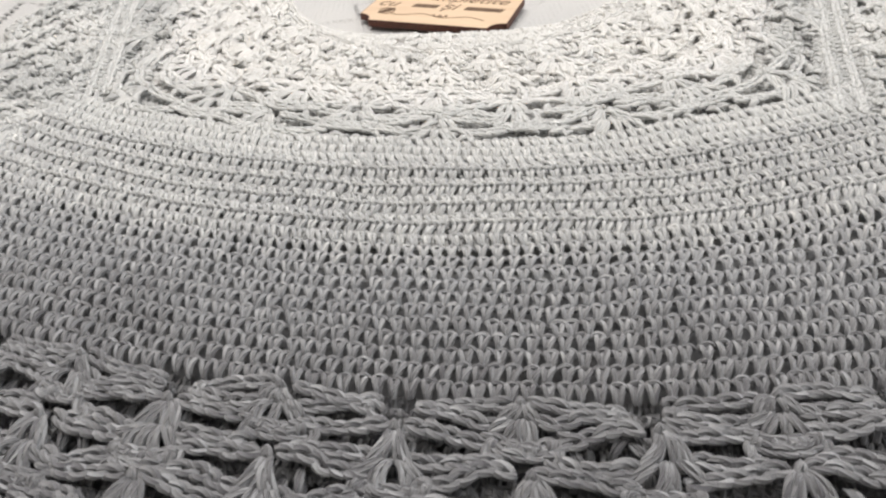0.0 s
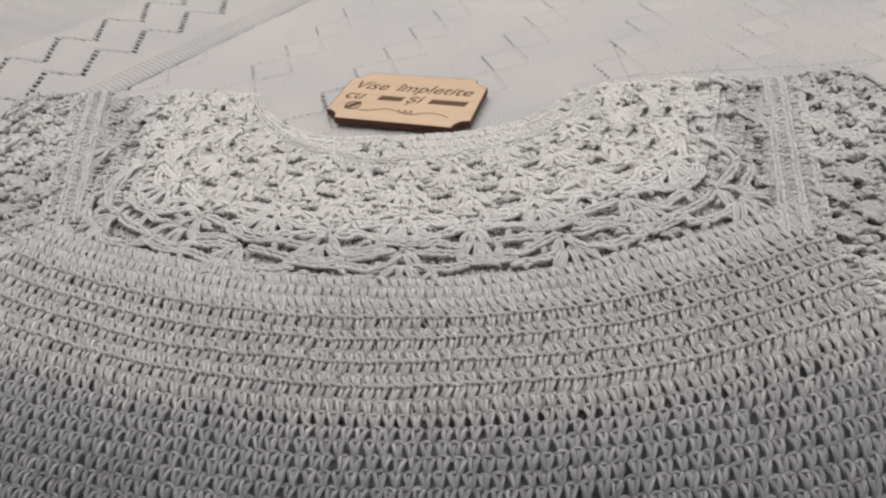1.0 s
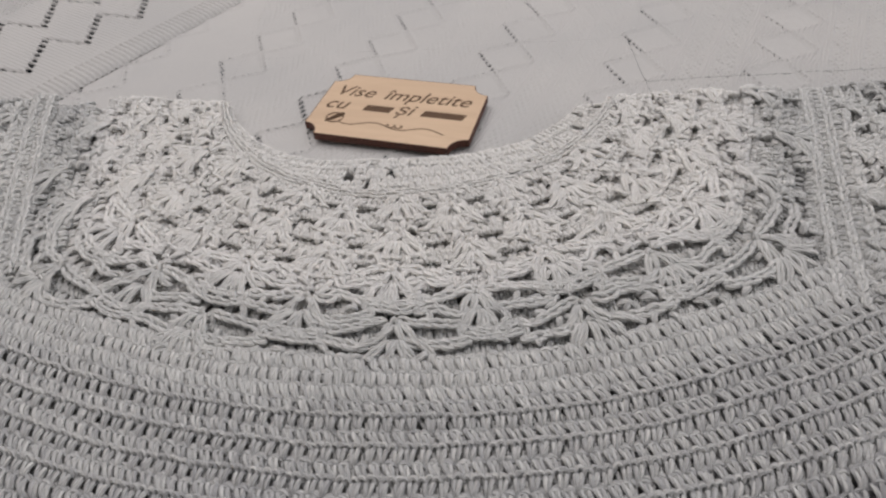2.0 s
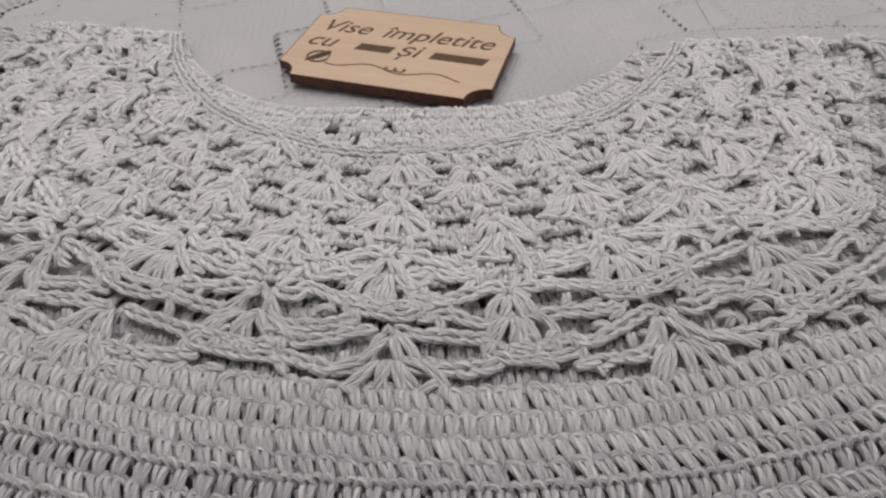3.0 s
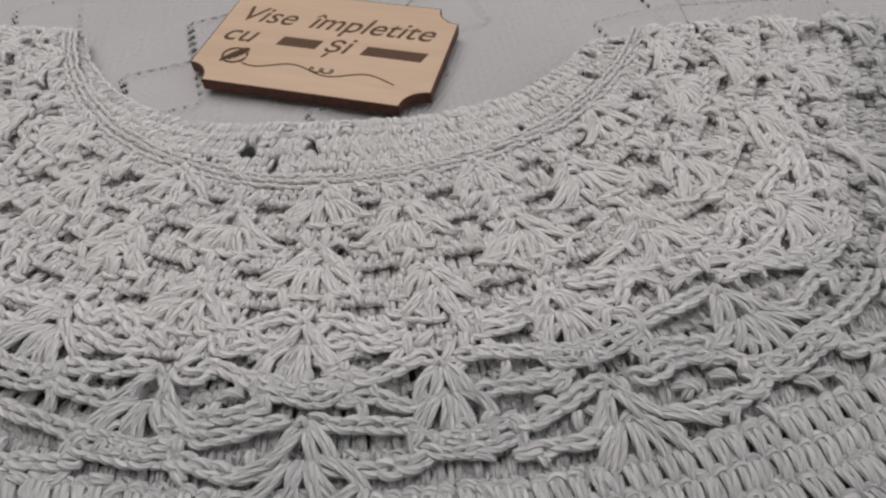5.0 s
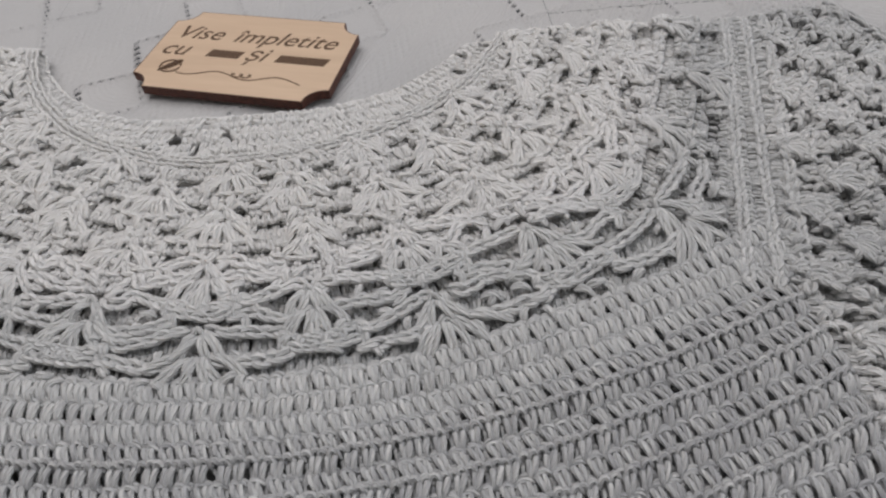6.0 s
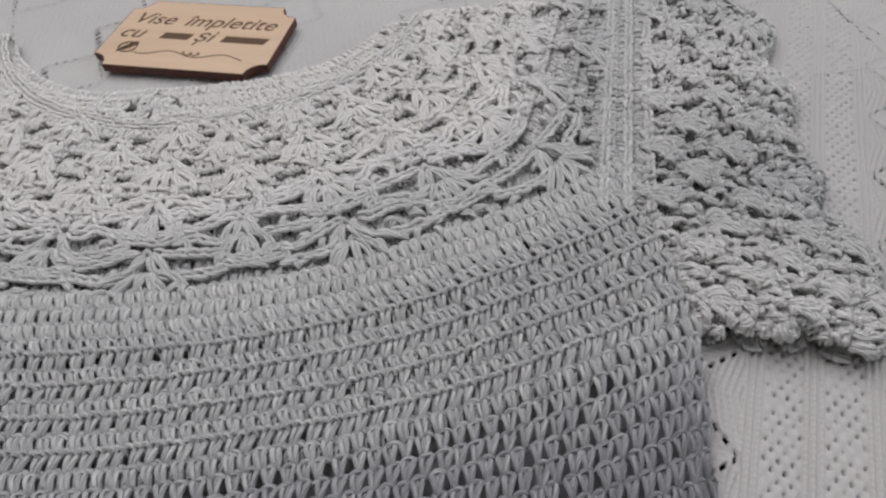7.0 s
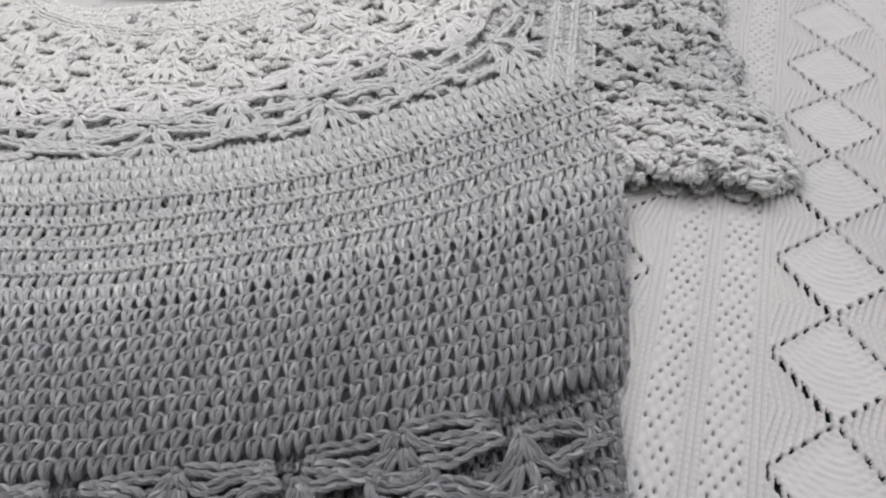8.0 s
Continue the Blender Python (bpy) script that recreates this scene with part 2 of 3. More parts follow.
def posts(yarn, at, pairs, dye, base=0.0095, radius=0.00095, lift=0.0022, n=8, spread=0.00075, gather=0.35):
    """Crochet posts: each is a pair of strands lying side by side from one point to another."""
    for a0, b0, a1, b1 in pairs:
        t = np.linspace(0, 1, n)
        line = np.stack([a0 + (a1 - a0) * t, b0 + (b1 - b0) * t, 0.0004 + lift * np.sin(np.pi * (0.12 + 0.8 * t))], 1)
        mid = place_lines(at, line, base)
        along = mid[-1] - mid[0]
        side = np.cross(along / (np.linalg.norm(along) + 1e-9), (0, 0, 1.0))
        mid = mid + side * (0.0009 * RNG.standard_normal() * np.sin(np.pi * t))[:, None]
        bow = (gather + (1 - gather) * np.sin(np.pi * (0.1 + 0.75 * t)) ** 0.7)[:, None] * spread
        cross = ((t - 0.5) * 0.0004)[:, None]
        twist = np.sin(np.pi * t * 2 + RNG.random() * 6)[:, None] * (0, 0, 0.0003)
        yarn.add(np.stack([mid + side * (bow + cross) + twist, mid - side * (bow - cross) - twist]), radius,
                 tone(dye, line)[None] + 0.02 * RNG.standard_normal((2, 1)), 6, 0.7)


def shell(at, k, f, tent, high, wide, dye, base=0.0095, count=7, edging=True):
    """One shell: a tent of strands over a gathered point, posts that fan out from it, and loops along the fan's edge."""
    y = Yarn()
    g = f + tent
    fan = np.linspace(-1, 1, count) + 0.12 * RNG.standard_normal(count)
    reach = 0.98 + 0.10 * RNG.standard_normal(count)
    lean = 0.06 * RNG.standard_normal()
    posts(y, at, [(k + 0.24 * wide * s, g - high * 0.05 * abs(s), k + wide * (s + lean), g + high * (r - 0.34 * s * s)) for s, r in zip(fan, reach)], dye, base,
          radius=0.00088, lift=0.0027, spread=0.00080, gather=0.45)
    legs = [(k + 0.03 * s * wide, f, k + wide * s * 0.66, g + high * 0.16) for s in (-0.95, 0.95)] + [(k + 0.10 * s * wide, f + 0.05 * tent, k + wide * s * 0.42, g + high * 0.10) for s in (-0.7, 0.7)]
    posts(y, at, legs, dye, base + 0.0006, radius=0.00088, lift=0.0026, spread=0.00075, gather=0.6)
    knot = smooth_line([(k - 0.12 * wide, f + 0.16 * tent, 0.002), (k, f - 0.10 * tent, 0.0042), (k + 0.14 * wide, f + 0.16 * tent, 0.002)], 9)
    y.add(place_lines(at, knot, base)[None], 0.0010, tone(dye, knot)[None], 6)
    for s in fan if edging else ():
        a, b = k + wide * (s + lean), g + high * (0.99 - 0.34 * s * s)
        loop = smooth_line([(a - wide * 0.20, b - high * 0.05, 0.0012), (a, b + high * 0.09, 0.0028), (a + wide * 0.20, b - high * 0.02, 0.0010)], 7)
        y.add(place_lines(at, loop, base)[None], 0.00095, tone(dye, loop)[None], 6)
    return y.mesh("shell_stitch")


def lace(owner, at, rows, dye_at, base=0.0095, label="", rise=0.0, count=7, span=9.0):
    """Rows of shells with crocheted chains between them.
    A row: first k, last k, f of the peaks, height of the tent, height of the fan, half width, whether it has chains, whether its fans end in an edging."""
    chains = Yarn()
    for first, last, f0, tent, high, wide, open_row, edging in rows:
        for k in np.arange(first, last + 0.01, 1.0):
            f = f0 * (1 + rise * min(abs(k), 2.0))
            a, b, c, d = RNG.standard_normal(4)
            made = shell(at, k + 0.02 * a, f + 0.04 * b * high, tent * (1 + 0.06 * c), high * (1 + 0.05 * c), wide * (1 + 0.08 * d), dye_at, base, count, edging)
            part("shell_stitch", made, YARN, owner, label)
            if not open_row or abs(k) > span:
                continue
            g, low = f + tent, f + tent + high
            for s in (-1, 1):
                j = 0.13 * RNG.standard_normal(8)
                # chains from the peak and from the gathered point to the edge of the neighbouring fan
                rope(chains, at, [(k + s * 0.03, f - 0.10 * high, 0.0020), (k + s * (0.13 + 0.2 * j[0]), f + (0.02 + j[1]) * high, 0.0020), (k + s * (0.24 + 0.2 * j[2]), f + (0.12 + j[2]) * high, 0.0016),
                                  (k + s * (0.55 - wide), f + (0.20 + j[3]) * high, 0.0008)], dye_at, base, 0.00112, link=0.0062, wide=0.0015)
                rope(chains, at, [(k + s * 0.06, g + 0.10 * high, 0.0010), (k + s * 0.16, g + (0.20 + j[4]) * high, 0.0016), (k + s * (0.28 + 0.2 * j[7]), g + (0.10 + j[5]) * high, 0.0016),
                                  (k + s * (0.56 - wide), g - (0.02 + j[6]) * high, 0.0008)], dye_at, base, 0.00112, link=0.0062, wide=0.0015)
                # short posts that tie the two chains together beside the fan
                posts(chains, at, [(k + s * (0.51 - 0.95 * wide), f + 0.10 * high, k + s * (0.47 - 0.7 * wide), g + 0.10 * high),
                                   (k + s * (0.46 - 0.6 * wide), f + (0.75 + j[7]) * high, k + s * (0.41 - 0.6 * wide), f + 1.25 * high)], dye_at, base, radius=0.00092, lift=0.0014)
            if edging:
                # the ladder under the fan
                j = 0.05 * RNG.standard_normal(4)
                for drop, out in ((0.98, 0.95), (1.32, 1.0)):
                    rope(chains, at, [(k - wide * out, g + (drop - 0.24 + j[0]) * high, 0.0012), (k - wide * 0.4 * out, g + (drop + j[1]) * high, 0.0016),
                                      (k + wide * 0.4 * out, g + (drop + j[2]) * high, 0.0016), (k + wide * out, g + (drop - 0.24 + j[3]) * high, 0.0008)], dye_at, base, 0.00092, wide=0.0011)
                posts(chains, at, [(k + wide * t * 0.95, g + (0.95 - 0.22 * t * t) * high, k + wide * t * 1.1, g + (1.28 - 0.22 * t * t) * high) for t in (-0.85, -0.45, -0.05, 0.4, 0.8)], dye_at, base)
    if any(row[6] for row in rows):
        tagged(part("chain_lace", chains.mesh("chain_lace"), YARN, owner), kind="stuff")


def fillers(yarn, at, count, a_span, b_span, reach, dye_at, keep, base, sway=0.75):
    """Short crossing posts that break up the rows, as in hand-made crochet."""
    a, b = RNG.uniform(*a_span, count), RNG.uniform(*b_span, count)
    turn = RNG.normal(0, sway, count)
    a1, b1 = a + reach[0] * np.sin(turn), b + reach[1] * np.cos(turn)
    stay = keep((a + a1) / 2, (b + b1) / 2) & keep(a, b) & keep(a1, b1)
    for row in np.stack([a, b, a1, b1], 1)[stay]:
        posts(yarn, at, [row], float(dye_at(row[0], row[1])), base, radius=0.00085, lift=0.0022 + 0.0008 * RNG.random(), n=6, spread=0.0006)


def stitch_rows(yarn, at, s0, s1, count, v0, v1, rows, dye_at, base=0.0095, radius=0.00088, n=8, sides=6, keep=None, loose=1.0):
    """Rows of double crochet: leaning pairs of strands under a chain of small slanting links."""
    ds, dv = (s1 - s0) / count, (v1 - v0) / rows
    one = smooth_line([(0.36, -0.10, 0.0000), (0.24, 0.14, 0.0014), (0.26, 0.40, 0.0018), (0.38, 0.68, 0.0007)], n)
    two = smooth_line([(0.40, -0.10, 0.0000), (0.48, 0.14, 0.0014), (0.51, 0.40, 0.0018), (0.42, 0.68, 0.0007)], n)
    spine = smooth_line([(0.38, -0.06, 0.0004), (0.36, 0.18, 0.0019), (0.38, 0.42, 0.0022), (0.40, 0.64, 0.0010)], n)
    wall = smooth_line([(0.98, -0.05, 0.0000), (1.00, 0.28, 0.0010), (0.90, 0.70, 0.0012)], n)
    link = smooth_line([(-0.12, 0.66, 0.0002), (0.25, 0.62, 0.0012), (0.62, 0.68, 0.0015), (1.05, 0.80, 0.0004)], n)
    under = smooth_line([(-0.05, 1.00, 0.0000), (0.35, 0.84, 0.0012), (0.75, 0.84, 0.0014), (1.12, 0.94, 0.0002)], n)
    bump_a = smooth_line([(0.12, 0.58, 0.0008), (0.27, 0.78, 0.0021), (0.16, 1.02, 0.0008)], n)
    bump_b = smooth_line([(0.74, 0.58, 0.0006), (0.62, 0.80, 0.0021), (0.72, 1.03, 0.0008)], n)
    for i in range(rows):
        j = np.arange(count) + RNG.random()
        if keep is not None:
            j = j[keep(s0 + ds * (j + 0.5), v0 + dv * (i + 0.5))]
        if not len(j):
            continue
        for shape, rad in ((one, 0.9), (two, 0.9), (spine, 0.7), (link, 1.05), (under, 1.05), (wall, 0.88), (bump_a, 0.9), (bump_b, 0.9)):
            p = np.repeat(shape[None], len(j), 0) + RNG.normal(0, 1, (len(j), 1, 3)) * (0.05 * loose, 0.035 * loose, 0.00016 * loose)
            sv = np.stack([s0 + ds * (p[..., 0] + j[:, None]), v0 + dv * (i + p[..., 1]), p[..., 2]], -1)
            d = dye_at(sv[:, 0, 0], sv[:, 0, 1]) + 0.018 * RNG.standard_normal(len(j))
            yarn.add(place_lines(at, sv, base), radius * rad, d[:, None], sides)


def double_crochet(yarn, at, s0, s1, count, v0, v1, rows, dye_at, base=0.0095, radius=0.00091, n=8, sides=7, ridged=lambda v: True, airy=False, tall=1.0):
    """Rows of double crochet: leaning leaves of two strands under a braid; every other row lies with its ridge up."""
    ds, dv = (s1 - s0) / count, (v1 - v0) / rows
    leaf = [((0.14, 0.00, 0.0006), (0.20, 0.32, 0.0023), (0.42, 0.72, 0.0024), (0.66, 1.10, 0.0002)),
            ((0.56, 0.02, 0.0006), (0.62, 0.32, 0.0022), (0.72, 0.72, 0.0021), (0.76, 1.10, 0.0002))]
    web = [((0.36, 0.00, 0.0004), (0.42, 0.36, 0.0014), (0.56, 0.76, 0.0014), (0.66, 1.0, 0.0002)), ((0.80, 0.62, -0.0004), (0.92, 0.44, 0.0000), (1.02, 0.24, 0.0002), (1.06, 0.00, 0.0004))]
    if airy:
        leaf = [((0.04, 0.02, 0.0006), (0.16, 0.34, 0.0022), (0.36, 0.72, 0.0023), (0.54, 1.10, 0.0002)),
                ((0.64, 0.04, 0.0006), (0.70, 0.34, 0.0022), (0.66, 0.72, 0.0021), (0.62, 1.10, 0.0002))]
        web = [((0.34, 0.00, 0.0002), (0.43, 0.36, 0.0011), (0.52, 0.76, 0.0013), (0.58, 1.00, 0.0002))]
    else:
        web.append(((-0.05, 0.02, 0.0004), (0.35, -0.14, 0.0013), (0.75, -0.14, 0.0013), (1.05, 0.00, 0.0004)))
        web.append(((0.92, 0.10, 0.0000), (0.98, 0.50, 0.0004), (1.06, 0.95, -0.0002)))
    braid = [((-0.08, 0.18, 0.0002), (0.24, 0.00, 0.0013), (0.62, 0.00, 0.0015), (1.06, 0.16, 0.0002))]
    ridge = [((-0.08, 0.26, 0.0008), (0.14, -0.04, 0.0030), (0.44, -0.02, 0.0030), (0.64, 0.26, 0.0010)),
             ((0.42, 0.28, 0.0008), (0.66, 0.00, 0.0030), (0.96, -0.02, 0.0028), (1.16, 0.24, 0.0008)),
             ((-0.05, -0.14, 0.0002), (0.35, -0.22, 0.0014), (0.75, -0.22, 0.0014), (1.10, -0.12, 0.0002))]
    for i in range(rows):
        j = np.arange(count) + 0.6 * RNG.random()
        turned = i % 2 == 1
        shapes = [(k, 1.0) for k in leaf] + [(k, 0.85) for k in web] + [(k, 0.95) for k in (ridge if turned and ridged(v0 + dv * i) else braid)]
        own = RNG.normal(0, 1, (len(j), 1, 3)) * (0.06, 0.035, 0.00012)
        for knots, rad in shapes:
            p = np.repeat(smooth_line(knots, n)[None], len(j), 0) + own + RNG.normal(0, 1, (len(j), 1, 3)) * (0.035, 0.025, 0.00014)
            a = 1.0 - p[..., 0] + 0.20 * (p[..., 1] - 0.5) if turned else p[..., 0]
            sv = np.stack([s0 + ds * (a + j[:, None]), v0 + dv * (i + p[..., 1]), p[..., 2] * tall], -1)
            d = dye_at(sv[:, 0, 0], sv[:, 0, 1]) + 0.022 * RNG.standard_normal(len(j))
            yarn.add(place_lines(at, sv, base), radius * rad, d[:, None], sides, 0.6)


# ---- room and bed ----
slab("floor", -2.2, 2.2, -1.8, 2.6, -0.62, -0.56, PLASTER, "plain pale bedroom floor around the bed")
slab("ceiling", -2.2, 2.2, -1.8, 2.6, 1.95, 2.0, PLASTER, "plain white painted bedroom ceiling")
slab("wall_north", -2.2, 2.2, 2.6, 2.7, -0.62, 2.0, PLASTER, "plain pale painted bedroom wall")
slab("wall_south", -2.2, 2.2, -1.9, -1.8, -0.62, 2.0, PLASTER, "plain pale painted bedroom wall")
slab("wall_west", -2.3, -2.2, -1.9, 2.7, -0.62, 2.0, PLASTER, "plain pale painted bedroom wall")
slab("wall_east", 2.2, 2.3, -1.9, 2.7, -0.62, 2.0, PLASTER, "plain pale painted bedroom wall")


def bed():
    bm = bmesh.new()
    bmesh.ops.create_cube(bm, size=1, matrix=Matrix.LocRotScale((0, 0.35, -0.2835), None, (1.5, 1.5, 0.553)))
    bmesh.ops.bevel(bm, geom=bm.edges[:], offset=0.04, segments=3, affect="EDGES")
    me = bpy.data.meshes.new("mattress")
    bm.to_mesh(me)
    return tagged(part("mattress", me, SHEET), "mattress in a dark teal sheet under the blanket", "mattress")


bed()

# the knitted blanket: columns of lace diamonds between strips of moss stitch
P_DIR, Q_DIR = (0.888, -0.46), (0.46, 0.888)
PERIOD, DIAMOND, TALL = 0.0845, 0.041, 0.0432
PHASES = {0: 0.272, 1: 0.250, 2: 0.527, 3: 0.5066, 4: 0.534, 5: 0.480, 6: 0.50, -1: 0.26, -2: 0.285}


def knit_height(p, q, fine):
    """Height of the knitting, and where it has a hole."""
    col = np.floor((0.1525 + PERIOD - p) / PERIOD).astype(int)
    a = p - (0.1525 - PERIOD * col)
    phase = np.zeros_like(p)
    for c in np.unique(col):
        phase[col == c] = PHASES.get(int(c), 0.03 * (c % 5))
    lace_zone = a < DIAMOND
    m = (a - DIAMOND / 2) / (DIAMOND / 2)
    w = ((q - phase) / TALL + 0.5) % 1.0 - 0.5
    edge = (1 - np.abs(m)) * 0.5
    gap = np.abs(w) - edge
    lower_left = (m < 0) & (w < 0)
    step = 0.0036
    beat = (np.abs(m) * DIAMOND / 2 / step) % 1.0
    size = np.where(lower_left, 0.0025, np.where(m < 0, 0.0009, 0.0012))
    size = np.where(q > 0.42, np.where(lower_left, 0.0019, 0.0005), size)
    hole = lace_zone & (np.abs(gap) * TALL < size) & (np.abs(beat - 0.5) < np.where(q > 0.42, 0.26, np.where(lower_left, 0.34, 0.25))) & (np.abs(m) > 0.05) & (np.abs(m) < 0.97)
    rim = np.exp(-(gap * TALL / 0.0032) ** 2) * lace_zone
    if not fine:
        return 0.0008 * rim + 0.0006 * wave(p, q, 0.09), hole
    inside = lace_zone & (gap < 0)
    nest = np.sqrt((m * DIAMOND / 2) ** 2 + (w * TALL * 0.8 - 0.016) ** 2 + 1e-9)
    slant = p + 0.22 * np.abs(w) * TALL * np.sign(m)
    pp = np.where(inside, nest, np.where(lace_zone, slant, p))
    rib = 1 - np.exp(-(((pp / 0.0024 + 0.5) % 1.0 - 0.5) * 0.0024 / 0.00045) ** 2)
    vee = np.sin(2 * np.pi * (q / 0.0024 + 0.35 * np.abs(((pp / 0.0024) % 1.0) - 0.5) * 2))
    plain = np.where(inside, 0.00035, 0.0012) * rib + 0.0002 * vee * rib - 0.0004
    b = a - DIAMOND
    middle = np.abs(b - 0.0217)
    moss_on = (b > 0.006) & (b < 0.0375) & (middle > 0.0035)
    row = np.floor(q / 0.0034)
    moss = np.sin(np.pi * (p / 0.0021 + row)) * np.sin(np.pi * ((q / 0.0034) % 1.0)) - 0.1
    luck = np.abs(np.sin(np.floor(p / 0.0042) * 12.99 + np.floor(q / 0.0034) * 78.23) * 437.58) % 1.0
    pit = moss_on & (luck > 0.12) & (moss < -0.93 + 0.10 * wave(p, q, 0.013, 1.0))
    h = np.where(moss_on, 0.00045 * moss - 0.0011 * pit, plain)
    hole = hole | (pit & (p > -0.05) & (luck > 0.3))
    h = h * np.interp(p, [-0.10, -0.02], [0.45, 1.0])
    return h + 0.0009 * rim + 0.0006 * wave(p, q, 0.09), hole


def flap_holes(d, s):
    """Two saw-toothed lines of eyelets along the folded part."""
    hole = np.zeros(d.shape, bool)
    for near, far, lo in ((0.0475, 0.086, -0.0165), (0.106, 0.149, -0.0165)):
        t = ((s - lo) / 0.0485) % 1.0
        rise = t < 0.79
        line = np.where(rise, near + (far - near) * t / 0.79, far - (far - near) * (t - 0.79) / 0.21)
        slope = np.where(rise, (far - near) / 0.0383, (far - near) / 0.0102)
        off = np.abs(d - line) / np.sqrt(1 + slope ** 2)
        beat = (np.abs(line - near) / (far - near) * np.where(rise, 7, 8)) % 1.0
        hole |= (off / np.where(rise, 0.0036, 0.0024)) ** 2 + ((beat - 0.5) / np.where(rise, 0.36, 0.30)) ** 2 < 1
    return hole


def flap_height(x, y):
    d = flap_side(x, y)
    s = (x - FLAP_A[0]) * FLAP_D[0] + (y - FLAP_A[1]) * FLAP_D[1]
    ribs = np.where(d < 0.021, 0.0019 * np.abs(np.sin(np.pi * s / 0.0042)) + 0.0005 * np.abs(np.sin(np.pi * d / 0.0068)), 0.0)
    plain = (0.0010 * np.abs(np.sin(np.pi * d / 0.0030)) + 0.0004 * np.sin(np.pi * s / 0.0016)) * (d >= 0.021)
    moss = 0.0012 * np.sin(np.pi * d / 0.0030) * np.sin(np.pi * s / 0.0036) * (d > 0.16)
    return ribs + plain + moss, flap_holes(d, s)


def blanket_piece(name, x0, x1, y0, y1, step, fine, owner, to_pq, base=0.0, keep=None):
    xs, ys = np.arange(x0, x1 + step * 0.5, step), np.arange(y0, y1 + step * 0.5, step)
    x, y = np.meshgrid(xs, ys, indexing="ij")
    h, hole = flap_height(x, y) if to_pq is None else knit_height(*to_pq(x, y), fine)
    z = base + h - 0.0012 if np.isscalar(base) else base(x, y) + h - 0.0012
    z = z - 0.0016 * hole
    ids = np.arange(x.size).reshape(x.shape)
    quads = np.stack([ids[:-1, :-1], ids[1:, :-1], ids[1:, 1:], ids[:-1, 1:]], -1)
    out = (hole[:-1, :-1].astype(int) + hole[1:, :-1] + hole[1:, 1:] + hole[:-1, 1:]) >= 3
    if keep is not None:
        out |= ~keep(x[:-1, :-1], y[:-1, :-1])
    me = grid_mesh(name, np.stack([x, y, z], -1).reshape(-1, 3), quads[~out].reshape(-1, 4))
    return part(name, me, KNIT, owner)


def main_pq(x, y):
    return x * P_DIR[0] + y * P_DIR[1], x * Q_DIR[0] + y * Q_DIR[1]


FLAP_A, FLAP_D = (-0.214, 0.509), (0.565, 0.825)


def flap_side(x, y):
    """Metres to the left of the folded edge."""
    return (y - FLAP_A[1]) * FLAP_D[0] - (x - FLAP_A[0]) * FLAP_D[1]


blanket = tagged(new("blanket"), "white knitted cotton blanket with lace diamonds on the bed", "blanket")
blanket_piece("knitted_panel", 0.165, 0.375, 0.020, 0.360, 0.00048, True, blanket, main_pq)
blanket_piece("knitted_panel", 0.165, 0.375, 0.360, 0.470, 0.0008, True, blanket, main_pq)
blanket_piece("knitted_panel", 0.375, 0.430, 0.020, 0.470, 0.0009, True, blanket, main_pq)
blanket_piece("knitted_panel", -0.110, 0.165, 0.345, 0.530, 0.00068, True, blanket, main_pq)
blanket_piece("knitted_panel", -0.110, 0.165, 0.530, 0.80, 0.0008, True, blanket, main_pq)
blanket_piece("knitted_panel", 0.165, 0.60, 0.470, 0.80, 0.0008, True, blanket, main_pq)
blanket_piece("knitted_panel", -0.45, -0.110, 0.40, 0.80, 0.0010, False, blanket, main_pq, keep=lambda x, y: flap_side(x, y) < 0.01)
blanket_piece("knitted_panel", -0.70, -0.110, -0.30, 0.40, 0.008, False, blanket, main_pq)
blanket_piece("knitted_panel", -0.110, 0.165, -0.30, 0.345, 0.008, False, blanket, main_pq)
blanket_piece("knitted_panel", 0.165, 0.70, -0.30, 0.020, 0.005, False, blanket, main_pq)
blanket_piece("knitted_panel", 0.430, 0.70, 0.020, 0.470, 0.003, False, blanket, main_pq)
blanket_piece("folded_panel", -0.52, 0.0, 0.36, 0.80, 0.0008, True, blanket, None,
              base=lambda x, y: -0.0012 + 0.0046 * (1 - np.exp(-np.clip(flap_side(x, y) + 0.001, 0, 1) / 0.005)), keep=lambda x, y: flap_side(x, y) > -0.001)

# ---- the crocheted top ----
top = tagged(new("crocheted_top"), "crocheted cotton top fading from white to grey, laid on the blanket", "top")
SHELL = "fan of crocheted posts"


def yoke_dye(k, f):
    return np.clip(0.02 + 0.36 * np.clip(np.asarray(f) - 0.42 - 0.12 * np.clip(np.abs(k) - 1.5, 0, 1), 0, 0.3) / 0.3 + 0.03 * np.clip(np.abs(k) - 1.9, 0, 2) * np.clip(f, 0, 1), 0, 0.45)


def body_dye(s, v):
    v = np.asarray(v, float)
    return np.interp(v, [-0.1, 0.0, 0.07, 0.14, 0.3, 0.46, 0.54, 0.62, 0.8, 1.0, 1.4], [0.395, 0.41, 0.43, 0.475, 0.48, 0.49, 0.57, 0.68, 0.79, 0.87, 0.93]) + 0.02 * wave(np.asarray(s) * 0.4, v * 0.15, 0.1)


back = part("back_panel", None, None, top)
body = part("front_body", None, None, top)
yoke = part("lace_yoke", None, None, top)
hem = part("hem_lace", None, None, top)


def back_at(k, f):
    """The back of the top, whose neck lies a little higher than the front's."""
    th = np.asarray(k, float) * PITCH
    inner = 0.094 + 0.024 * np.abs(np.sin(th)) ** 1.5
    r = inner + f * (outer_r(th) - inner)
    return CX + r * np.sin(th), CY - r * np.cos(th)


def back_dye(k, f):
    return np.clip(-0.02 + 0.55 * np.clip(np.asarray(f) - 0.5, 0, 1) / 0.5, 0, 0.55)


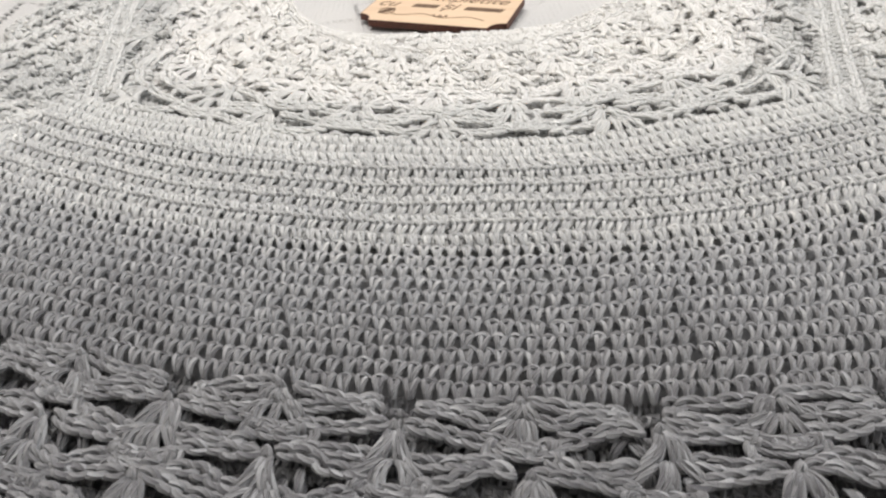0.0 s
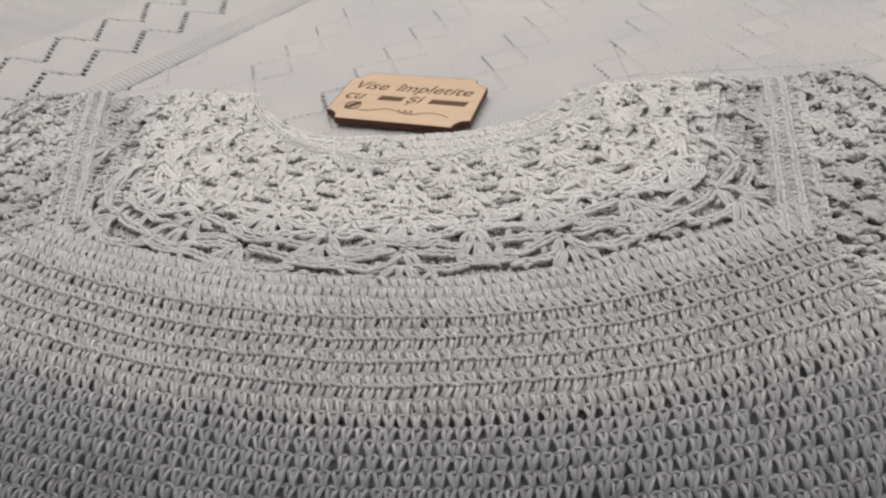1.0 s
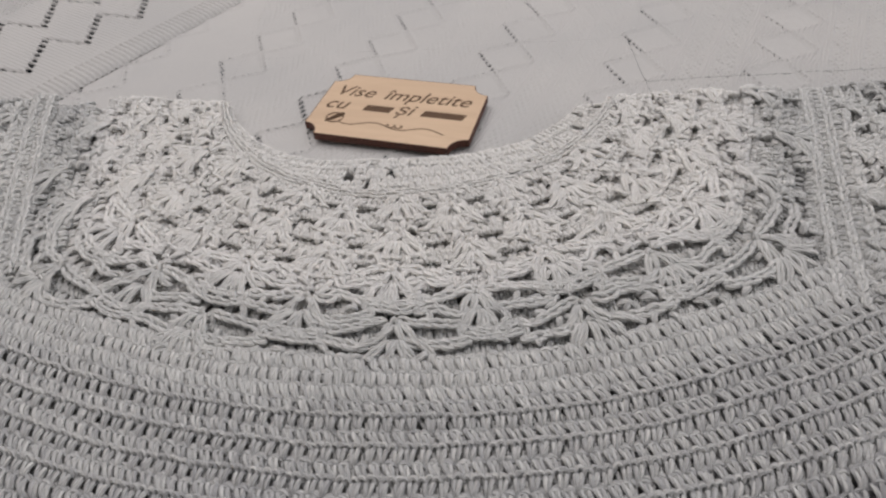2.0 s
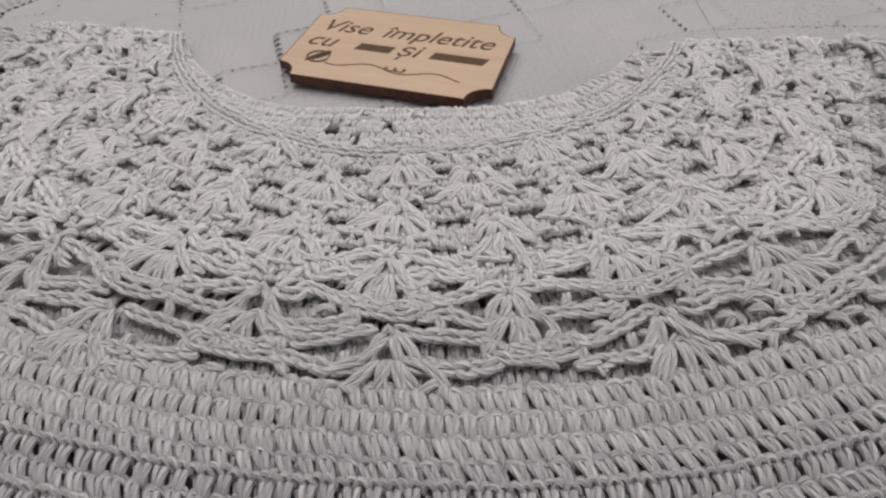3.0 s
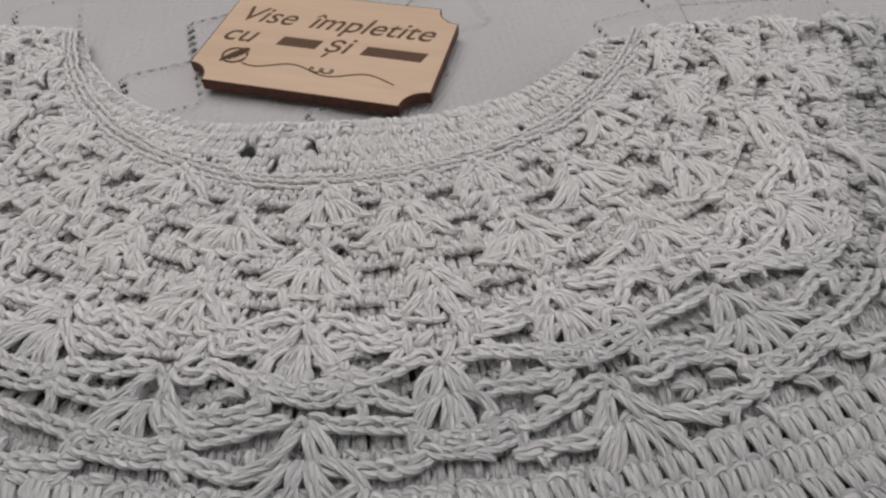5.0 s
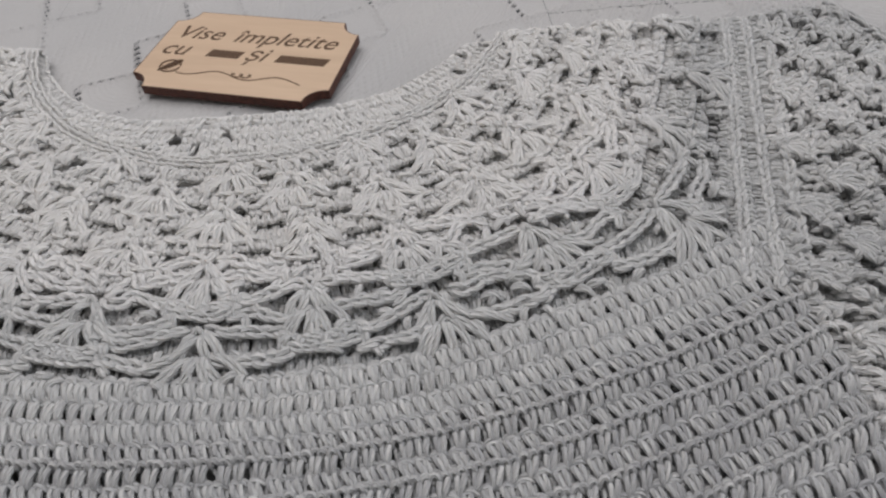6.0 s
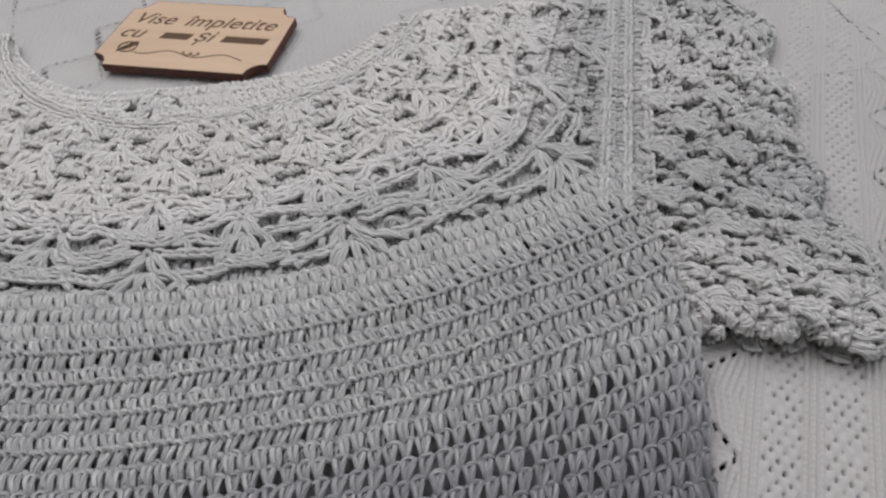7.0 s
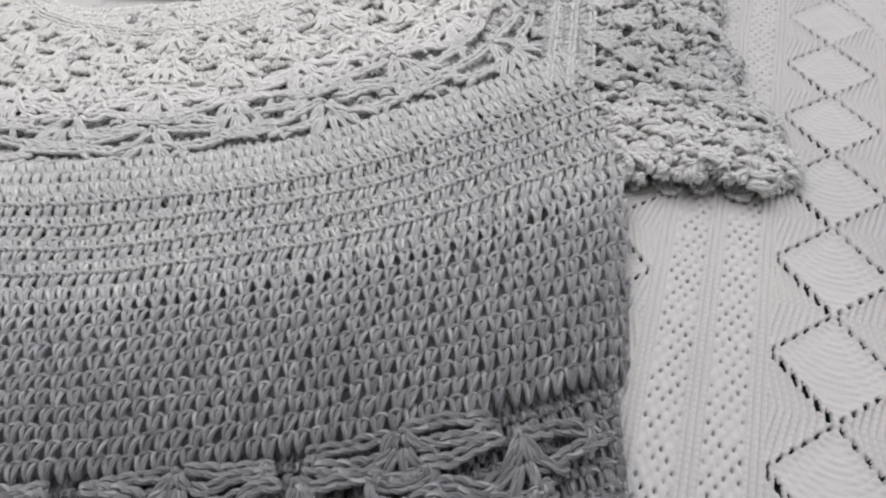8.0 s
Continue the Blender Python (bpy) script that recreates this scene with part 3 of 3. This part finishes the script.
inside = Yarn()
stitch_rows(inside, back_at, -3.9, 3.75, 96, 0.0, 1.06, 18, back_dye, base=0.0055, radius=0.00118, n=6, sides=5, keep=lambda k, f: (f > 0.3) | (np.sin(k * 11.0) * np.sin(f * 60.0 + k) < 0.80))
fillers(inside, back_at, 420, (-3.6, 3.4), (0.03, 0.26), (0.13, 0.04), back_dye, lambda a, b: np.sin(a * 11.0) * np.sin(b * 60.0 + a) < 0.72, 0.0050, 0.9)
part("back_stitches", inside.mesh("back_stitches"), YARN, back)
back_edge = Yarn()
rope(back_edge, back_at, [(k, 0.0, 0.0012) for k in np.linspace(-3.6, 3.4, 12)], 0.0, 0.003, 0.0009)
part("neck_edging", back_edge.mesh("neck_edging"), YARN, back)


def lining():
    """The plain inner face of the back under the front body."""
    s, v = np.meshgrid(np.linspace(0.015, 0.985, 90), np.linspace(-0.1, 1.5, 60), indexing="ij")
    x, y = body_at(s, v)
    z = 0.0014 + 0.0004 * np.sin(s * 500) * np.sin(v * 260)
    ids = np.arange(s.size).reshape(s.shape)
    quads = np.stack([ids[:-1, :-1], ids[:-1, 1:], ids[1:, 1:], ids[1:, :-1]], -1).reshape(-1, 4)
    return grid_mesh("back_lining", np.stack([x, y, z], -1).reshape(-1, 3), quads, True, None, body_dye(s, v).ravel())


part("back_lining", lining(), YARN, back)

solid = Yarn()
double_crochet(solid, body_at, 0.0, 1.0, 100, -0.035, 0.115, 3, body_dye, radius=0.00098, tall=0.75, ridged=lambda v: False)
double_crochet(solid, body_at, 0.0, 1.0, 84, 0.115, 0.513, 9, body_dye)
double_crochet(solid, body_at, 0.0, 1.0, 78, 0.513, 1.0, 11, body_dye, radius=0.00086, ridged=lambda v: False, airy=True)
stitch_rows(solid, body_at, 0.0, 1.0, 102, -0.16, -0.03, 2, body_dye, base=0.0066, n=8, sides=6, loose=1.3)
tagged(part("body_stitches", solid.mesh("body_stitches"), YARN, body), kind="stuff")

YOKE_ROWS = [
    (-3.0, 3.0, 0.765, 0.085, 0.100, 0.18, True, False),
    (-3.5, 3.5, 0.630, 0.080, 0.105, 0.175, True, True),
    (-3.0, 3.0, 0.505, 0.050, 0.110, 0.18, True, True),
    (-3.5, 3.5, 0.380, 0.050, 0.100, 0.21, False, True),
    (-3.0, 3.0, 0.260, 0.050, 0.100, 0.22, False, True),
    (-3.5, 3.5, 0.140, 0.050, 0.095, 0.23, False, True),
    (-3.0, 3.0, 0.035, 0.040, 0.090, 0.24, False, True),
]
lace(yoke, yoke_at, YOKE_ROWS, yoke_dye, label=SHELL, rise=0.035, span=2.1)


def eyelets(rows, big=1.0):
    """Where close crochet stays: away from the almond-shaped gaps beside each shell."""
    def keep(k, f):
        stay = np.ones(np.shape(k), bool)
        f = np.broadcast_to(f, np.shape(k))
        for first, _, f0, tent, high, _, _, _ in rows:
            m = np.abs((k - first + 0.5) % 1.0 - 0.5)
            stay &= ((m - 0.29) / 0.105) ** 2 + ((f - f0 - tent - 0.36 * high) / (0.21 * high)) ** 2 > big
            stay &= ((m - 0.38) / 0.055) ** 2 + ((f - f0 - tent - 0.90 * high) / (0.13 * high)) ** 2 > big
        return stay
    return keep


close = Yarn()
stitch_rows(close, yoke_at, -3.95, 3.75, 118, 0.015, 0.60, 15, yoke_dye, base=0.0088, radius=0.00100, n=6, sides=6, keep=eyelets(YOKE_ROWS[2:]), loose=1.5)
fillers(close, yoke_at, 900, (-3.6, 3.5), (0.03, 0.62), (0.10, 0.065), yoke_dye, eyelets(YOKE_ROWS[2:]), 0.0094)
fillers(close, yoke_at, 380, (-3.6, 3.5), (0.60, 0.95), (0.07, 0.05), yoke_dye, eyelets(YOKE_ROWS, 1.4), 0.0090, 1.1)
edge_holes = eyelets(YOKE_ROWS, 1.9)
stitch_rows(close, yoke_at, -3.95, 3.75, 128, 0.48, 1.02, 11, yoke_dye, base=0.0085, radius=0.00100, n=6, sides=6, keep=lambda k, f: (np.abs(k) > 2.2) & edge_holes(k, f), loose=1.5)
tagged(part("close_stitches", close.mesh("close_stitches"), YARN, yoke), kind="stuff")
neck = Yarn()
for lift in (0.0, 0.020):
    rope(neck, yoke_at, [(k, lift, 0.0016) for k in np.linspace(-3.8, 3.5, 16)], 0.0, 0.0095, 0.0007, link=0.0042)
part("neck_edging", neck.mesh("neck_edging"), YARN, yoke, "cream cord along the neckline")


def hem_at(k, f):
    x = 0.046 + 0.066 * np.asarray(k, float)
    x = np.minimum(x, 0.183 - 0.012 * np.asarray(f, float))
    return x, row_hem(x) - 0.055 * np.asarray(f, float)


HEM_ROWS = [(-4.0, 1.9, 0.03, 0.08, 0.15, 0.13, True, True), (-3.5, 1.5, 0.20, 0.15, 0.17, 0.14, True, True), (-4.0, 1.9, 0.42, 0.15, 0.17, 0.14, True, True),
            (-3.5, 1.5, 0.64, 0.15, 0.17, 0.14, True, True), (-4.0, 1.9, 0.86, 0.15, 0.17, 0.14, True, True)]
HEM_BACK = Yarn()
stitch_rows(HEM_BACK, hem_at, -4.0, 2.05, 68, -0.05, 1.0, 8, lambda k, f: 0.86 + 0 * k, base=0.0048, n=6, sides=5)
fillers(HEM_BACK, hem_at, 110, (-4.0, 1.9), (0.05, 0.95), (0.09, 0.13), lambda k, f: 0.9, lambda a, b: np.ones(np.shape(a), bool), 0.0066)
part("back_stitches", HEM_BACK.mesh("back_stitches"), YARN, hem)
lace(hem, hem_at, HEM_ROWS, lambda k, f: 0.83 + 0.06 * f + 0 * k, label=SHELL, count=5)


# ---- armbands and sleeves ----
def band_line(a):
    a = np.asarray(a, float)
    return 0.196 + 0.046 * a, 0.284 + 0.150 * a


def band_at(a, g):
    x, y = band_line(a)
    return x + 0.021 * g * 0.95, y - 0.021 * g * 0.31


def sleeve_at(a, g):
    a, g = np.asarray(a, float), np.asarray(g, float)
    t = [0.0, 0.18, 0.36, 0.55, 0.75, 0.9, 1.0]
    ix = np.interp(a, t, [0.2125, 0.2145, 0.2100, 0.2215, 0.2375, 0.2515, 0.2580])
    iy = np.interp(a, t, [0.2130, 0.2450, 0.2780, 0.316, 0.362, 0.405, 0.434])
    ox = np.interp(a, t, [0.272, 0.287, 0.286, 0.290, 0.305, 0.319, 0.305])
    oy = np.interp(a, t, [0.197, 0.216, 0.255, 0.300, 0.350, 0.398, 0.434])
    scallop = 1 + 0.24 * (np.abs(np.sin(a * 5.0 * np.pi)) - 0.6) * np.clip(g - 0.4, 0, 1)
    sink = 0.0035 * np.sin(np.pi * np.clip(g, 0, 1)) - 0.0045 * np.exp(-np.clip(a, 0, 1) / 0.03) - 0.0055 * np.exp(-np.clip(1.03 - g, 0, 1) / 0.07)
    return ix + (ox - ix) * g * scallop, iy + (oy - iy) * g * scallop, sink


def mirrored(at):
    def other(a, g):
        x, y, *sink = at(a, g)
        return 0.027 - x, y + 0.040 + 0.06 * (0.1 - np.abs(x - 0.1)), *sink
    return other


def sleeve_dye(a, g):
    return 0.345 + 0.08 * np.sin(np.asarray(a) * 9.0 + 4.0) + 0.06 * np.asarray(g) + 0.12 * np.clip(np.asarray(a) - 0.75, 0, 1) * 2


def sleeve_k(at):
    """Sleeve coordinates with one shell to each whole number."""
    return lambda k, f: at(np.asarray(k, float) / 7.0, f)


for name, flip in (("armband", False), ("armband", True)):
    at = mirrored(band_at) if flip else band_at
    y = Yarn()
    swap = lambda s, v, at=at: at(s, v)
    stitch_rows(y, swap, -0.06, 1.04, 34, -0.05, 1.05, 3, lambda s, v: 0.37 + 0.05 * np.sin(s * 8), base=0.0088, radius=0.00095, n=8, sides=6)
    for g in (0.1, 0.55, 1.0):
        rope(y, at, [(a, g, 0.0018) for a in np.linspace(-0.06, 1.04, 8)], 0.38, 0.0088)
    tagged(part(name, y.mesh(name), YARN, top, "dense crocheted band round the armhole"), kind="stuff")
    arm = part("sleeve", None, None, top)
    at = sleeve_k(mirrored(sleeve_at) if flip else sleeve_at)
    dye = lambda k, f: sleeve_dye(np.asarray(k) / 7.0, f)
    rows = [(0.5, 6.5, 0.02, 0.05, 0.14, 0.20, False, True), (1.0, 6.0, 0.22, 0.05, 0.14, 0.20, False, True), (0.5, 6.5, 0.42, 0.05, 0.14, 0.20, False, True), (1.0, 6.0, 0.60, 0.05, 0.14, 0.20, False, True), (0.0, 7.0, 0.78, 0.05, 0.17, 0.34, False, True)]
    lace(arm, at, rows, dye, base=0.0090, label=SHELL, count=5)
    rim = Yarn()
    stitch_rows(rim, at, 0.0, 7.0, 44, 0.90, 1.04, 1, dye, base=0.0080, n=7)
    turned = mirrored(sleeve_at) if flip else sleeve_at
    lower = lambda k, f, turned=turned: turned(0.15 - 0.155 * np.asarray(f, float), np.asarray(k, float) / 4.6)
    lace(arm, lower, [(0.5, 3.5, 0.02, 0.10, 0.80, 0.40, False, True)], lambda k, f: 0.44 + 0 * k, base=0.0092, label=SHELL)
    part("sleeve_edging", rim.mesh("sleeve_edging"), YARN, arm)
    dense = Yarn()
    stitch_rows(dense, at, 0.0, 7.0, 50, 0.0, 1.0, 14, dye, base=0.0076, radius=0.00105, n=6, sides=6, keep=eyelets(rows, 1.5), loose=2.0)
    fillers(dense, at, 1500, (0.1, 6.9), (0.02, 0.96), (0.15, 0.07), dye, eyelets(rows, 1.5), 0.0088, 1.5)
    tagged(part("close_stitches", dense.mesh("close_stitches"), YARN, arm), kind="stuff")
    low = Yarn()
    stitch_rows(low, at, 0.1, 7.0, 46, 0.0, 0.93, 12, dye, base=0.0048, n=6, sides=5)
    part("sleeve_underside", low.mesh("sleeve_underside"), YARN, arm)


# ---- the wooden name tag ----
def sign():
    w, h, n, thick = 0.102, 0.0675, 0.0100, 0.0046
    owner = tagged(new("wooden_sign"), "small laser-cut plywood sign with burnt edges inside the neckline", "sign")
    owner.matrix_world = pose(0.0077, 0.4432, 0.0014, 0, 0, -16.3)
    outline = []
    for cx, cy, start in ((-w / 2, -h / 2, 90), (w / 2, -h / 2, 180), (w / 2, h / 2, 270), (-w / 2, h / 2, 0)):
        for i in range(9):
            a = radians(start - i * 90 / 8)
            outline.append((cx + n * math.cos(a), cy + n * math.sin(a)))
    bm = bmesh.new()
    low = [bm.verts.new((x, y, 0)) for x, y in outline]
    high = [bm.verts.new((x, y, thick)) for x, y in outline]
    inner = [bm.verts.new((x * 0.992, y * 0.989, thick + 0.00002)) for x, y in outline]
    k = len(outline)
    for i in range(k):
        j = (i + 1) % k
        bm.faces.new((low[i], low[j], high[j], high[i])).material_index = 1
        bm.faces.new((high[i], high[j], inner[j], inner[i])).material_index = 1
    bm.faces.new(inner)
    bm.faces.new(low[::-1]).material_index = 1
    me = bpy.data.meshes.new("board")
    bm.to_mesh(me)
    me.materials.append(WOOD)
    me.materials.append(BURNT)
    part("board", me, None, owner)
    face = thick + 0.00006

    def words(text, u0, u1, v, size):
        cu = bpy.data.curves.new("lettering", "FONT")
        cu.body, cu.size, cu.shear, cu.extrude, cu.offset = text, size, 0.32, 0.00004, size * 0.004
        tmp = new("lettering", cu)
        bpy.context.view_layer.update()
        mesh = bpy.data.meshes.new_from_object(tmp.evaluated_get(bpy.context.evaluated_depsgraph_get()))
        bpy.data.objects.remove(tmp)
        xs = [p.co.x for p in mesh.vertices]
        k = (u1 - u0) / (max(xs) - min(xs))
        mesh.transform(Matrix.Translation((u0 - w / 2 - min(xs) * k, v - h / 2, face)) @ Matrix.Diagonal((k, 1.0, 1, 1)))
        mesh.name = "lettering"
        part("lettering", mesh, INK, owner, "engraved brown slanting letters")

    words("Vise", 0.0085, 0.0325, 0.0425, 0.0160)
    words("\u00eempletite", 0.0390, 0.0945, 0.0425, 0.0160)
    words("cu", 0.0060, 0.0205, 0.0275, 0.0160)
    words("\u0219i", 0.0515, 0.0635, 0.0275, 0.0160)

    def bar(u0, u1, v, high):
        bm = bmesh.new()
        lean = 0.3 * high
        low = [bm.verts.new((x - w / 2, y - h / 2, face - 0.00004)) for x, y in ((u0, v), (u1, v), (u1 + lean, v + high), (u0 + lean, v + high))]
        f = bm.faces.new(low)
        up = bmesh.ops.extrude_face_region(bm, geom=[f])["geom"]
        bmesh.ops.translate(bm, vec=(0, 0, 0.00009), verts=[g for g in up if isinstance(g, bmesh.types.BMVert)])
        bmesh.ops.recalc_face_normals(bm, faces=bm.faces[:])
        me = bpy.data.meshes.new("engraved_bar")
        bm.to_mesh(me)
        part("engraved_bar", me, INK, owner, "plain engraved brown bar")

    bar(0.0300, 0.0475, 0.0280, 0.0062)
    bar(0.0670, 0.0930, 0.0280, 0.0062)

    def stroke(name, points, radius, label):
        y = Yarn()
        pts = np.asarray(points, float)
        line = np.stack([pts[:, 0] - w / 2, pts[:, 1] - h / 2, np.full(len(pts), face)], 1)
        y.add(line[None], radius, 0.5, 5)
        part(name, y.mesh(name), INK, owner, label)

    turn = np.linspace(0, 2 * math.pi, 24)
    stroke("engraved_ball", np.stack([0.0165 + 0.0052 * np.cos(turn), 0.0175 + 0.0048 * np.sin(turn)], 1), 0.0005, "engraved ball of yarn")
    for i in range(9):
        d = -0.0040 + i * 0.0010
        c = math.sqrt(0.0049 ** 2 - d * d)
        t = np.linspace(-1, 1, 9)
        stroke("engraved_ball", np.stack([0.0165 + c * t * 0.8 + d * 0.6, 0.0175 + d + 0.0012 * (1 - t * t) + c * 0.35 * t], 1), 0.00042, "engraved ball of yarn")
    t = np.linspace(0, 1, 60)
    wavy = np.stack([0.021 + 0.066 * t, 0.0145 + 0.0022 * np.sin(t * 13.0 + 3.6) - 0.001 * t], 1)
    stroke("engraved_thread", wavy, 0.00032, "thin engraved wavy thread")
    a = np.linspace(0, 5 * math.pi, 50)
    stroke("engraved_thread", np.stack([0.050 + 0.0011 * a / 1.6 + 0.0016 * np.cos(a), 0.0148 + 0.0013 * np.sin(a)], 1), 0.00034, "thin engraved wavy thread")
    return owner


sign()
